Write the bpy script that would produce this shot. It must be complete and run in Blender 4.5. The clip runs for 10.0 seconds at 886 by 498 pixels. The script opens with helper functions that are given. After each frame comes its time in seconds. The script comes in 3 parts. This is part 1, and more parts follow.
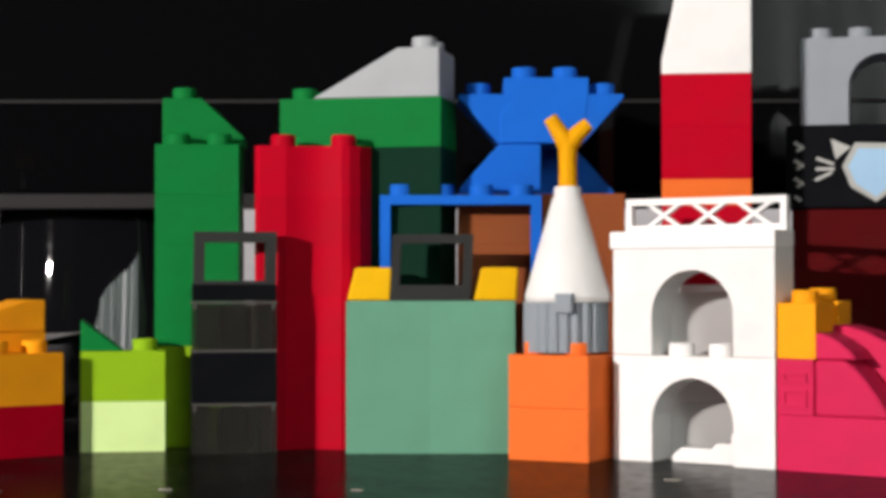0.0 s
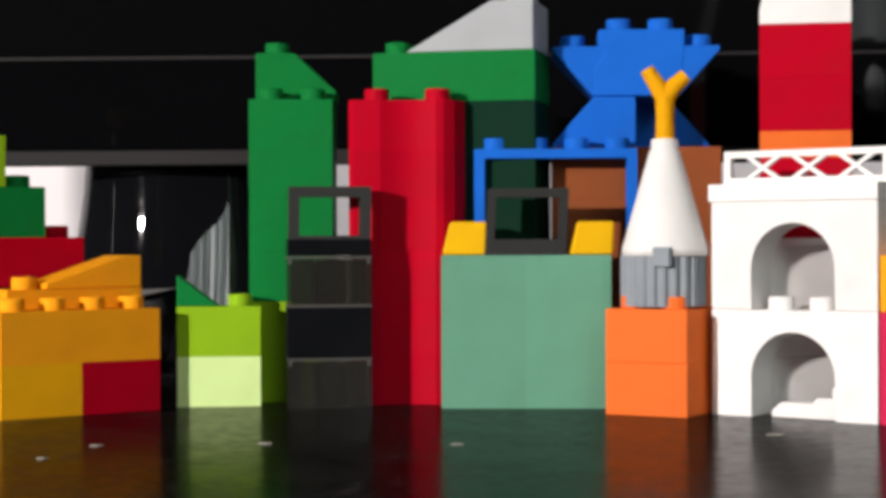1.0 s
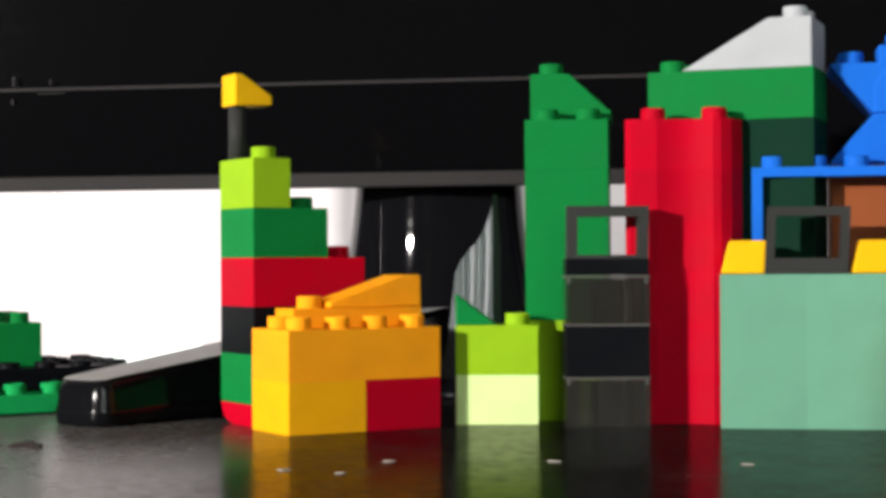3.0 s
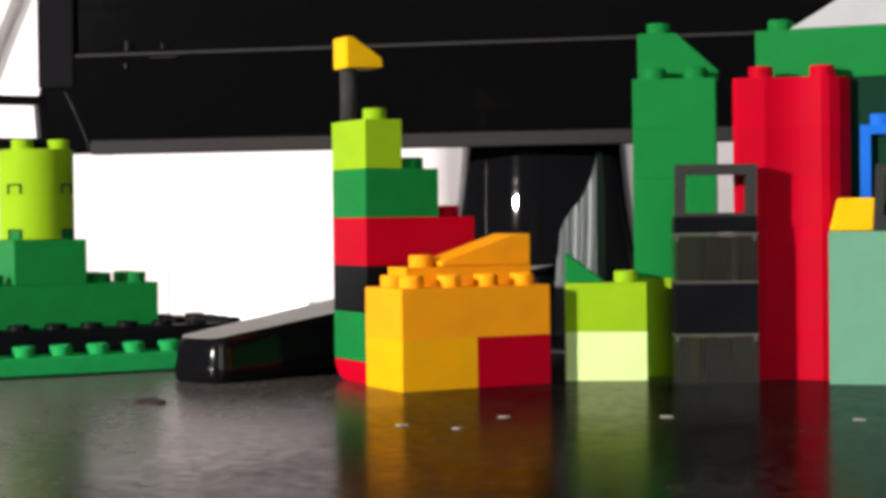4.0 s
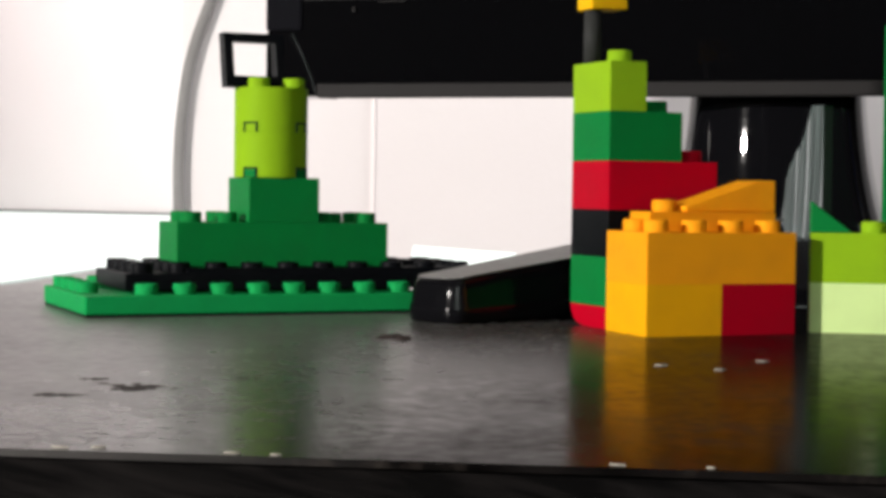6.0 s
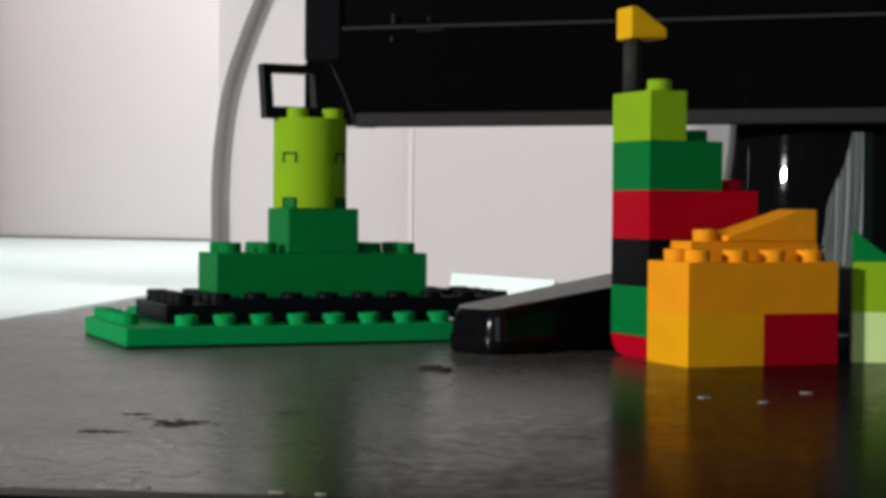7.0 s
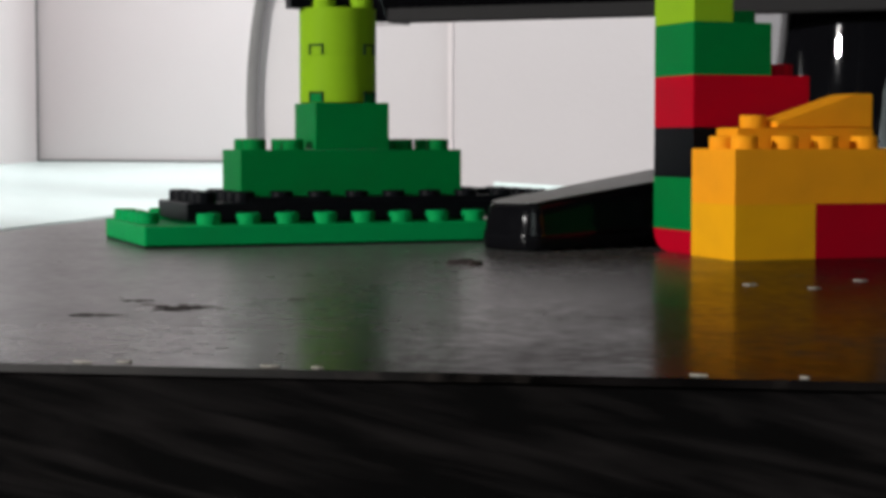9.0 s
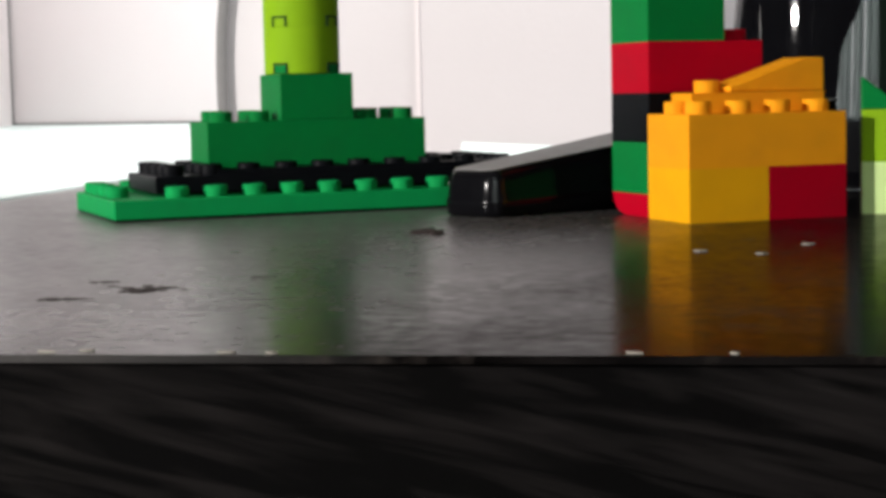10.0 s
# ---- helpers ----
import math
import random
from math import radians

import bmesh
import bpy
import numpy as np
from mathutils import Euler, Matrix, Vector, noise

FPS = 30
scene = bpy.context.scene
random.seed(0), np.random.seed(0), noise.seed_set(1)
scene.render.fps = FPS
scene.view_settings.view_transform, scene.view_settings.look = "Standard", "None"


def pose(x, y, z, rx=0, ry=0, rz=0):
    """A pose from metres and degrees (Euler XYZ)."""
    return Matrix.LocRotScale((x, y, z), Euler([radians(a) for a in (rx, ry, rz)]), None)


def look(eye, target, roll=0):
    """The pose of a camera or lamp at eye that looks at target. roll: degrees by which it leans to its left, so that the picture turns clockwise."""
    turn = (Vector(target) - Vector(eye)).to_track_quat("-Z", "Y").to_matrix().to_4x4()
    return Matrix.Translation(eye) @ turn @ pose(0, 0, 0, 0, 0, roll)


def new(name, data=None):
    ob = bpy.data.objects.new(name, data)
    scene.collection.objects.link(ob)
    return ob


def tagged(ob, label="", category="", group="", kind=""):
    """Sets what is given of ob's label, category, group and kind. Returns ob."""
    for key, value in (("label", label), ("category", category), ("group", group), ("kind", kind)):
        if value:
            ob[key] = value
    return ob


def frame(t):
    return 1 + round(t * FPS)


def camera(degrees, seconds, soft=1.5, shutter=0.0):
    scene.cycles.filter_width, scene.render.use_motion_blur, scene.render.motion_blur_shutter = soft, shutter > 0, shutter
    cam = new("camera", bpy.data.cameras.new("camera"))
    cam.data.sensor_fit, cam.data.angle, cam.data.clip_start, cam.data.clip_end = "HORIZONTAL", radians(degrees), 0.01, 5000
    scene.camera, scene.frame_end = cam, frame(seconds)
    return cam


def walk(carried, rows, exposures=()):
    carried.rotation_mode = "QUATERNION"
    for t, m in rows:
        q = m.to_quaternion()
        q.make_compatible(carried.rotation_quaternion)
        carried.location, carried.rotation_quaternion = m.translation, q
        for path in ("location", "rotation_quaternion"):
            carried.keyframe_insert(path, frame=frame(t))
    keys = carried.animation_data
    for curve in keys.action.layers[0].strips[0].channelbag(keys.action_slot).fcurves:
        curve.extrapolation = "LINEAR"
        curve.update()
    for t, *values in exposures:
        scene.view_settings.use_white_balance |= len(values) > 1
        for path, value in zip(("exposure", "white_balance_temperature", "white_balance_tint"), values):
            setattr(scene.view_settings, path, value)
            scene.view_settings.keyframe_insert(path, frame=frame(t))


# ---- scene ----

cam = camera(27.557, 10.0, soft=3.9, shutter=0.3)
# camera path: seconds, eye in metres, yaw to the left, pitch up and roll in degrees
PATH = [
    (0.0, 0.0374, -0.6828, 0.0653, 0.066, 1.000, -0.036),
    (0.5, 0.0327, -0.6801, 0.0636, 1.584, 0.344, -0.195),
    (1.0, 0.0300, -0.6791, 0.0635, 2.470, -0.290, -0.242),
    (1.3, 0.0260, -0.6818, 0.0656, 3.201, -0.643, -0.068),
    (1.5, 0.0186, -0.6798, 0.0656, 3.427, -0.157, -0.329),
    (2.0, 0.0020, -0.6816, 0.0629, 6.658, 0.096, -0.822),
    (2.2, 0.0105, -0.6809, 0.0632, 7.233, 0.335, -0.560),
    (3.3, 0.0113, -0.6874, 0.0634, 10.799, 0.291, -0.485),
    (3.5, 0.0111, -0.6896, 0.0629, 11.543, -0.583, -0.626),
    (4.0, 0.0065, -0.6963, 0.0645, 12.589, -0.979, -0.701),
    (4.5, 0.0038, -0.6992, 0.0612, 13.086, -1.072, -0.471),
    (5.0, -0.0034, -0.7012, 0.0592, 14.288, -1.662, -0.197),
    (5.5, -0.0218, -0.6991, 0.0519, 16.382, -2.081, 0.622),
    (7.0, -0.0282, -0.6972, 0.0561, 18.740, -1.174, 0.447),
    (7.5, -0.0300, -0.6975, 0.0545, 19.584, -1.476, 0.340),
    (8.0, -0.0340, -0.6851, 0.0493, 21.598, -2.382, -0.451),
    (8.4, -0.0375, -0.6783, 0.0462, 22.634, -2.250, -0.292),
    (8.5, -0.0367, -0.6737, 0.0460, 22.943, -2.203, -0.466),
    (9.0, -0.0318, -0.6607, 0.0399, 20.471, -3.308, -0.018),
    (9.5, -0.0255, -0.6707, 0.0458, 20.988, -4.642, -1.650),
    (10.0, -0.0206, -0.6715, 0.0477, 19.909, -4.922, -1.256),
]


def pose_of(x, y, z, yaw, pitch, roll):
    a, b = radians(yaw), radians(pitch)
    ahead = Vector((-math.sin(a) * math.cos(b), math.cos(a) * math.cos(b), math.sin(b)))
    return look((x, y, z), Vector((x, y, z)) + ahead, roll)


walk(cam, [(t, pose_of(*row)) for t, *row in PATH], exposures=[(0.0, 0.07, 6650, 16), (0.5, 0.04, 6650, 16), (1.0, 0.09, 6650, 16), (1.5, 0.29, 6600, 14), (2.2, 0.53, 6550, 13), (3.3, 0.5, 6700, 15), (4.0, 0.47, 6850, 17), (5.0, 0.33, 6800, 16), (5.7, 0.18, 6700, 14), (7.0, -0.66, 6450, 11), (7.5, -0.52, 6420, 11), (8.4, -0.84, 6250, 11), (10.0, -0.13, 6500, 13)])

# ---- light ----
world = bpy.data.worlds.new("room_world")
scene.world = world
world.use_nodes = True
world.node_tree.nodes["Background"].inputs[0].default_value = (0.9, 0.93, 1.0, 1)
world.node_tree.nodes["Background"].inputs[1].default_value = 0.25


def area(name, eye, target, w, h, power, colour):
    data = bpy.data.lights.new(name, "AREA")
    data.shape, data.size, data.size_y, data.energy, data.color = "RECTANGLE", w, h, power, colour
    ob = new(name, data)
    ob.matrix_world = look(eye, target)
    return ob


# a small bright window gap, the daylight on the far walls, and the curtained window behind the viewer
area("window_light", (-1.48, -1.70, 0.52), (-0.08, 0.0, 0.06), 0.10, 0.035, 61.0, (1.0, 0.97, 0.92))
area("back_window_light", (-0.68, 0.90, 0.74), (-1.18, 0.92, 0.08), 0.30, 0.26, 10.5, (0.94, 1.0, 0.985))
# added lamp with no source of its own, brightens the panel behind the monitor
area("panel_fill_light", (0.13, 0.30, 0.62), (0.13, 0.43, 0.0), 1.04, 0.12, 11.6, (0.96, 1.0, 0.985))
area("curtain_window_light", (0.70, -2.42, 1.0), (0.70, 0.0, 1.0), 1.3, 1.3, 47.0, (0.96, 1.0, 0.98))

# ---- materials ----


def nodes_of(name):
    m = bpy.data.materials.new(name)
    m.use_nodes = True
    return m, m.node_tree.nodes, m.node_tree.links, m.node_tree.nodes["Principled BSDF"]


def plastic(name, rgb, rough=0.55, scuff=0.12, trans=0.0):
    """Moulded toy plastic with faint mottling, scuffs and a hairline grain."""
    m, n, l, p = nodes_of(name)
    geo = n.new("ShaderNodeTexCoord")
    info = n.new("ShaderNodeObjectInfo")
    big, fine, mix, ramp, bump = n.new("ShaderNodeTexNoise"), n.new("ShaderNodeTexNoise"), n.new("ShaderNodeMix"), n.new("ShaderNodeMapRange"), n.new("ShaderNodeBump")
    big.inputs["Scale"].default_value, fine.inputs["Scale"].default_value = 60, 900
    big.inputs["Detail"].default_value = fine.inputs["Detail"].default_value = 4
    l.new(geo.outputs["Object"], big.inputs["Vector"])
    l.new(geo.outputs["Object"], fine.inputs["Vector"])
    mix.data_type, mix.blend_type = "RGBA", "MIX"
    mix.inputs[6].default_value = (*rgb, 1)
    mix.inputs[7].default_value = (*[c * 0.90 + 0.003 for c in rgb], 1)
    ramp.inputs["From Min"].default_value, ramp.inputs["From Max"].default_value = 0.45, 0.85
    l.new(big.outputs["Fac"], ramp.inputs["Value"])
    l.new(ramp.outputs["Result"], mix.inputs["Factor"])
    hue = n.new("ShaderNodeHueSaturation")
    vary = n.new("ShaderNodeMapRange")
    vary.inputs["To Min"].default_value, vary.inputs["To Max"].default_value = 0.94, 1.04
    l.new(info.outputs["Random"], vary.inputs["Value"])
    l.new(vary.outputs["Result"], hue.inputs["Value"])
    l.new(mix.outputs[2], hue.inputs["Color"])
    l.new(hue.outputs["Color"], p.inputs["Base Color"])
    rr = n.new("ShaderNodeMapRange")
    rr.inputs["To Min"].default_value, rr.inputs["To Max"].default_value = rough - scuff, rough + scuff * 1.6
    l.new(fine.outputs["Fac"], rr.inputs["Value"])
    l.new(rr.outputs["Result"], p.inputs["Roughness"])
    bump.inputs["Strength"].default_value, bump.inputs["Distance"].default_value = 0.05, 0.0002
    l.new(big.outputs["Fac"], bump.inputs["Height"])
    l.new(bump.outputs["Normal"], p.inputs["Normal"])
    p.inputs["IOR"].default_value = 1.46
    p.inputs["Specular IOR Level"].default_value = 0.045
    if trans:
        p.inputs["Specular IOR Level"].default_value = 0.5
        p.inputs["Transmission Weight"].default_value = trans
    return m


RED = plastic("red_plastic", (0.47, 0.001, 0.015))
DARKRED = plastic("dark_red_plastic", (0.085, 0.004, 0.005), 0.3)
CRIMSON = plastic("crimson_plastic", (0.60, 0.022, 0.085), 0.28)
GREEN = plastic("green_plastic", (0.0005, 0.18, 0.036))
BRIGHTGREEN = plastic("bright_green_plastic", (0.002, 0.30, 0.075))
DARKGREEN = plastic("dark_green_plastic", (0.002, 0.026, 0.014))
LIME = plastic("lime_plastic", (0.25, 0.45, 0.012))
PALELIME = plastic("pale_lime_plastic", (0.63, 0.82, 0.34))
SAGE = plastic("sage_plastic", (0.13, 0.33, 0.225), 0.42)
YELLOW = plastic("yellow_plastic", (0.80, 0.44, 0.006))
AMBER = plastic("amber_plastic", (0.95, 0.36, 0.010))
FORT = plastic("warm_yellow_plastic", (0.90, 0.41, 0.006))
GOLD = plastic("golden_plastic", (0.78, 0.35, 0.004))
ORANGE = plastic("orange_plastic", (0.85, 0.165, 0.030))
WHITE = plastic("white_plastic", (0.87, 0.855, 0.84), 0.4)
GREY = plastic("light_grey_plastic", (0.42, 0.44, 0.46), 0.38)
MIDGREY = plastic("ribbed_grey_plastic", (0.27, 0.30, 0.33), 0.4)
PALEGREY = plastic("dull_grey_plastic", (0.31, 0.335, 0.37), 0.45)
CHARCOAL = plastic("charcoal_plastic", (0.034, 0.035, 0.034), 0.4)
BLACK = plastic("black_plastic", (0.004, 0.0045, 0.006), 0.4)
BLUE = plastic("blue_plastic", (0.008, 0.135, 0.62))
BROWN = plastic("brown_plastic", (0.27, 0.075, 0.025))
SMOKE = plastic("smoky_clear_plastic", (0.20, 0.19, 0.165), 0.11, 0.05, 0.92)
EDGE_GLINT = plastic("edge_glint_plastic", (0.085, 0.082, 0.076), 0.4)
PRINT = plastic("print_blue", (0.35, 0.55, 0.75), 0.5)
CHALK = plastic("print_grey", (0.45, 0.45, 0.43), 0.5)


def glossy_black(name, rgb, rough, dusty=0.05, gloss=0.5):
    m, n, l, p = nodes_of(name)
    p.inputs["Base Color"].default_value = (*rgb, 1)
    geo, dust, rr = n.new("ShaderNodeTexCoord"), n.new("ShaderNodeTexNoise"), n.new("ShaderNodeMapRange")
    dust.inputs["Scale"].default_value, dust.inputs["Detail"].default_value = 180, 8
    l.new(geo.outputs["Object"], dust.inputs["Vector"])
    rr.inputs["From Min"].default_value, rr.inputs["From Max"].default_value = 0.35, 0.75
    rr.inputs["To Min"].default_value, rr.inputs["To Max"].default_value = rough, rough + dusty
    l.new(dust.outputs["Fac"], rr.inputs["Value"])
    l.new(rr.outputs["Result"], p.inputs["Roughness"])
    p.inputs["Specular IOR Level"].default_value = gloss
    return m


# dust grey, made paler to hold the wall's reflection on the leg top
DUSTY_SHEEN = glossy_black("dusty_sheen_grey", (0.29, 0.28, 0.275), 0.5, 0.25)
PIANO = glossy_black("piano_black", (0.004, 0.004, 0.005), 0.015, 0.02)
BEZEL = glossy_black("bezel_black", (0.0025, 0.0025, 0.003), 0.05, 0.02, 0.12)
LEG = glossy_black("leg_black", (0.004, 0.004, 0.005), 0.13, 0.1, 0.2)
STRIP = glossy_black("bezel_strip_grey", (0.025, 0.0235, 0.0238), 0.6, 0.05, 0.10)
SIDE = glossy_black("side_bezel_grey", (0.0062, 0.0062, 0.0082), 0.75, 0.05, 0.03)
SCREEN = glossy_black("screen_black", (0.003, 0.003, 0.0035), 0.06, 0.02, 0.10)
CABLE = plastic("cable_grey", (0.20, 0.19, 0.187), 0.5)


def wood_black(name, rough, scale, dark=1.0, gloss=0.5, worn=0.13, dusty=0.35, slant=0, relief_share=0.012, end_amount=0.0):
    """Black-brown wood-grain laminate with long streaks, smears, dust and worn patches."""
    m, n, l, p = nodes_of(name)
    geo, mp = n.new("ShaderNodeTexCoord"), n.new("ShaderNodeMapping")
    mp.inputs["Scale"].default_value = scale
    turn = n.new("ShaderNodeVectorRotate")
    turn.rotation_type = "Y_AXIS"
    turn.inputs["Angle"].default_value = radians(-slant)
    l.new(geo.outputs["Object"], turn.inputs["Vector"])
    l.new(turn.outputs["Vector"], mp.inputs["Vector"])
    grain, wear, dust, mix, rr, bump = n.new("ShaderNodeTexNoise"), n.new("ShaderNodeTexNoise"), n.new("ShaderNodeTexNoise"), n.new("ShaderNodeValToRGB"), n.new("ShaderNodeMapRange"), n.new("ShaderNodeBump")
    grain.inputs["Scale"].default_value, grain.inputs["Detail"].default_value, grain.inputs["Distortion"].default_value = 1.0, 7, 0.6
    l.new(mp.outputs["Vector"], grain.inputs["Vector"])
    wear.inputs["Scale"].default_value, wear.inputs["Detail"].default_value, wear.inputs["Roughness"].default_value = 22, 8, 0.7
    dust.inputs["Scale"].default_value, dust.inputs["Detail"].default_value = 190, 2
    l.new(geo.outputs["Object"], wear.inputs["Vector"])
    l.new(geo.outputs["Object"], dust.inputs["Vector"])
    mix.color_ramp.elements[0].position, mix.color_ramp.elements[0].color = 0.42, (0.006 * dark, 0.0055 * dark, 0.0055 * dark, 1)
    mix.color_ramp.elements[1].position, mix.color_ramp.elements[1].color = 0.72, (0.044 * dark, 0.038 * dark, 0.037 * dark, 1)
    l.new(grain.outputs["Fac"], mix.inputs["Fac"])
    # pale dust lying in worn patches
    cover, veil, spread = n.new("ShaderNodeMath"), n.new("ShaderNodeMix"), n.new("ShaderNodeMapRange")
    cover.operation = "MULTIPLY"
    l.new(wear.outputs["Fac"], cover.inputs[0])
    l.new(dust.outputs["Fac"], cover.inputs[1])
    spread.inputs["From Min"].default_value, spread.inputs["From Max"].default_value, spread.inputs["To Max"].default_value = 0.24, 0.42, dusty
    l.new(cover.outputs["Value"], spread.inputs["Value"])
    veil.data_type = "RGBA"
    veil.inputs[7].default_value = (0.12 * dark, 0.100 * dark, 0.088 * dark, 1)
    l.new(spread.outputs["Result"], veil.inputs["Factor"])
    l.new(mix.outputs["Color"], veil.inputs[6])
    # a fine film of dust, coloured paler towards the free end for the sill's sheen
    sep, along, sheen_film_share, sheen_film_mix = n.new("ShaderNodeSeparateXYZ"), n.new("ShaderNodeMapRange"), n.new("ShaderNodeMapRange"), n.new("ShaderNodeMix")
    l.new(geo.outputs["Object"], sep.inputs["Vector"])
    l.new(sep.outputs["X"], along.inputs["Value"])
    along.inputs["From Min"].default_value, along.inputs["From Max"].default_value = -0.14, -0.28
    along.inputs["To Min"].default_value, along.inputs["To Max"].default_value = 0.0, end_amount
    sheen_film_share.inputs["From Max"].default_value, sheen_film_share.inputs["To Max"].default_value = 0.13, 0.75
    l.new(along.outputs["Result"], sheen_film_share.inputs["Value"])
    sheen_film_mix.data_type = "RGBA"
    sheen_film_mix.inputs[7].default_value = (0.165, 0.157, 0.153, 1)
    l.new(sheen_film_share.outputs["Result"], sheen_film_mix.inputs["Factor"])
    l.new(veil.outputs[2], sheen_film_mix.inputs[6])
    l.new(sheen_film_mix.outputs[2], p.inputs["Base Color"])
    rr.inputs["From Min"].default_value, rr.inputs["From Max"].default_value = 0.10, 0.45
    rr.inputs["To Min"].default_value, rr.inputs["To Max"].default_value = rough, rough + worn
    l.new(cover.outputs["Value"], rr.inputs["Value"])
    # gloss and roughness both rise towards the free end
    end_gloss, sum_ = n.new("ShaderNodeMapRange"), n.new("ShaderNodeMath")
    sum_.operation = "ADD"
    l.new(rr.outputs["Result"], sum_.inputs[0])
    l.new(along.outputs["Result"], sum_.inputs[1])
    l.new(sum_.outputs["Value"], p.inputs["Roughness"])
    end_gloss.inputs["From Max"].default_value = 0.13
    end_gloss.inputs["To Min"].default_value, end_gloss.inputs["To Max"].default_value = gloss, gloss + 0.15
    l.new(along.outputs["Result"], end_gloss.inputs["Value"])
    l.new(end_gloss.outputs["Result"], p.inputs["Specular IOR Level"])
    bump.inputs["Strength"].default_value, bump.inputs["Distance"].default_value = relief_share, 0.0005
    relief = n.new("ShaderNodeMath")
    relief.operation = "ADD"
    l.new(grain.outputs["Fac"], relief.inputs[0])
    l.new(cover.outputs["Value"], relief.inputs[1])
    l.new(relief.outputs["Value"], bump.inputs["Height"])
    l.new(bump.outputs["Normal"], p.inputs["Normal"])
    return m


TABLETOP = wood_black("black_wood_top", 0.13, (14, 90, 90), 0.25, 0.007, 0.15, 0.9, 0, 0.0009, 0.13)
APRON = wood_black("black_wood_apron", 0.7, (26, 26, 260), 0.30, 0.04, 0.1, 0.0, 13)


def painted(name, rgb, rough=0.7):
    m, n, l, p = nodes_of(name)
    geo, a, b, mix, bump = n.new("ShaderNodeTexCoord"), n.new("ShaderNodeTexNoise"), n.new("ShaderNodeTexNoise"), n.new("ShaderNodeMix"), n.new("ShaderNodeBump")
    a.inputs["Scale"].default_value, b.inputs["Scale"].default_value, a.inputs["Detail"].default_value = 3.0, 220, 5
    l.new(geo.outputs["Object"], a.inputs["Vector"])
    l.new(geo.outputs["Object"], b.inputs["Vector"])
    mix.data_type = "RGBA"
    mix.inputs[6].default_value, mix.inputs[7].default_value = (*rgb, 1), (*[c * 0.9 for c in rgb], 1)
    l.new(a.outputs["Fac"], mix.inputs["Factor"])
    l.new(mix.outputs[2], p.inputs["Base Color"])
    p.inputs["Roughness"].default_value = rough
    bump.inputs["Strength"].default_value, bump.inputs["Distance"].default_value = 0.15, 0.001
    l.new(b.outputs["Fac"], bump.inputs["Height"])
    l.new(bump.outputs["Normal"], p.inputs["Normal"])
    return m


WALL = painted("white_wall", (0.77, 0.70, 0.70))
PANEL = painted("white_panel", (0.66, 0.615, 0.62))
SHELF = painted("white_shelf", (0.76, 0.86, 0.83), 0.35)
ROOM = painted("room_paint", (0.10, 0.098, 0.095))


def sheer(name, rgb, share):
    """Thin cloth: part of the daylight behind it comes through, unevenly along the weave."""
    m = painted(name, rgb, 0.9)
    n, l = m.node_tree.nodes, m.node_tree.links
    thin, mix, geo, mp, weave, rr = (n.new("ShaderNode" + k) for k in ("BsdfTranslucent", "MixShader", "TexCoord", "Mapping", "TexNoise", "MapRange"))
    mp.inputs["Scale"].default_value = (40, 40, 1.2)
    weave.inputs["Scale"].default_value, weave.inputs["Detail"].default_value = 1.0, 3
    l.new(geo.outputs["Object"], mp.inputs["Vector"])
    l.new(mp.outputs["Vector"], weave.inputs["Vector"])
    rr.inputs["From Min"].default_value, rr.inputs["From Max"].default_value = 0.3, 0.7
    rr.inputs["To Min"].default_value, rr.inputs["To Max"].default_value = share * 0.4, share * 1.6
    l.new(weave.outputs["Fac"], rr.inputs["Value"])
    l.new(rr.outputs["Result"], mix.inputs["Fac"])
    thin.inputs["Color"].default_value = (*rgb, 1)
    l.new(n["Principled BSDF"].outputs["BSDF"], mix.inputs[1])
    l.new(thin.outputs["BSDF"], mix.inputs[2])
    l.new(mix.outputs["Shader"], n["Material Output"].inputs["Surface"])
    return m


CLOTH = sheer("curtain_cloth", (0.70, 0.80, 0.76), 0.42)
REFLECTION_MASK = painted("dark_reflection_mask", (0.010, 0.010, 0.012), 0.9)
CHIP = painted("dust_crumb", (0.36, 0.33, 0.28))
SMEAR = painted("dark_smear", (0.020, 0.011, 0.009), 0.9)

# ---- builders (all lengths in millimetres) ----
MM = 0.001
MESHES = {}


def thing(name, x, y, rz, label, category, group="", scale=1.0, z=0.0):
    ob = new(name)
    ob.empty_display_size = 0.01
    ob.matrix_basis = pose(x * MM, y * MM, z * MM, 0, 0, rz) @ Matrix.Scale(scale, 4)
    return tagged(ob, label, category, group)


def finish(bm, material, smooth=False):
    bmesh.ops.scale(bm, vec=(MM, MM, MM), verts=bm.verts)
    bmesh.ops.recalc_face_normals(bm, faces=bm.faces)
    me = bpy.data.meshes.new("mesh")
    bm.to_mesh(me)
    bm.free()
    me.materials.append(material)
    for p in me.polygons:
        p.use_smooth = smooth
    return me


def part(name, me, parent, at=(0, 0, 0), rz=0.0, label="", rx=0.0, ry=0.0):
    ob = new(name, me)
    ob.parent = parent
    ob.matrix_basis = pose(at[0] * MM, at[1] * MM, at[2] * MM, rx, ry, rz)
    return tagged(ob, label) if label else ob


def prism(bm, outline, lo, hi, axis="y"):
    """A closed outline pushed along an axis from lo to hi."""
    def put(a, b, c):
        return (a, c, b) if axis == "y" else (a, b, c) if axis == "z" else (c, a, b)
    va = [bm.verts.new(put(a, b, lo)) for a, b in outline]
    vb = [bm.verts.new(put(a, b, hi)) for a, b in outline]
    n = len(outline)
    bm.faces.new(va)
    bm.faces.new(vb[::-1])
    for i in range(n):
        bm.faces.new((va[i], va[(i + 1) % n], vb[(i + 1) % n], vb[i]))
    return va + vb


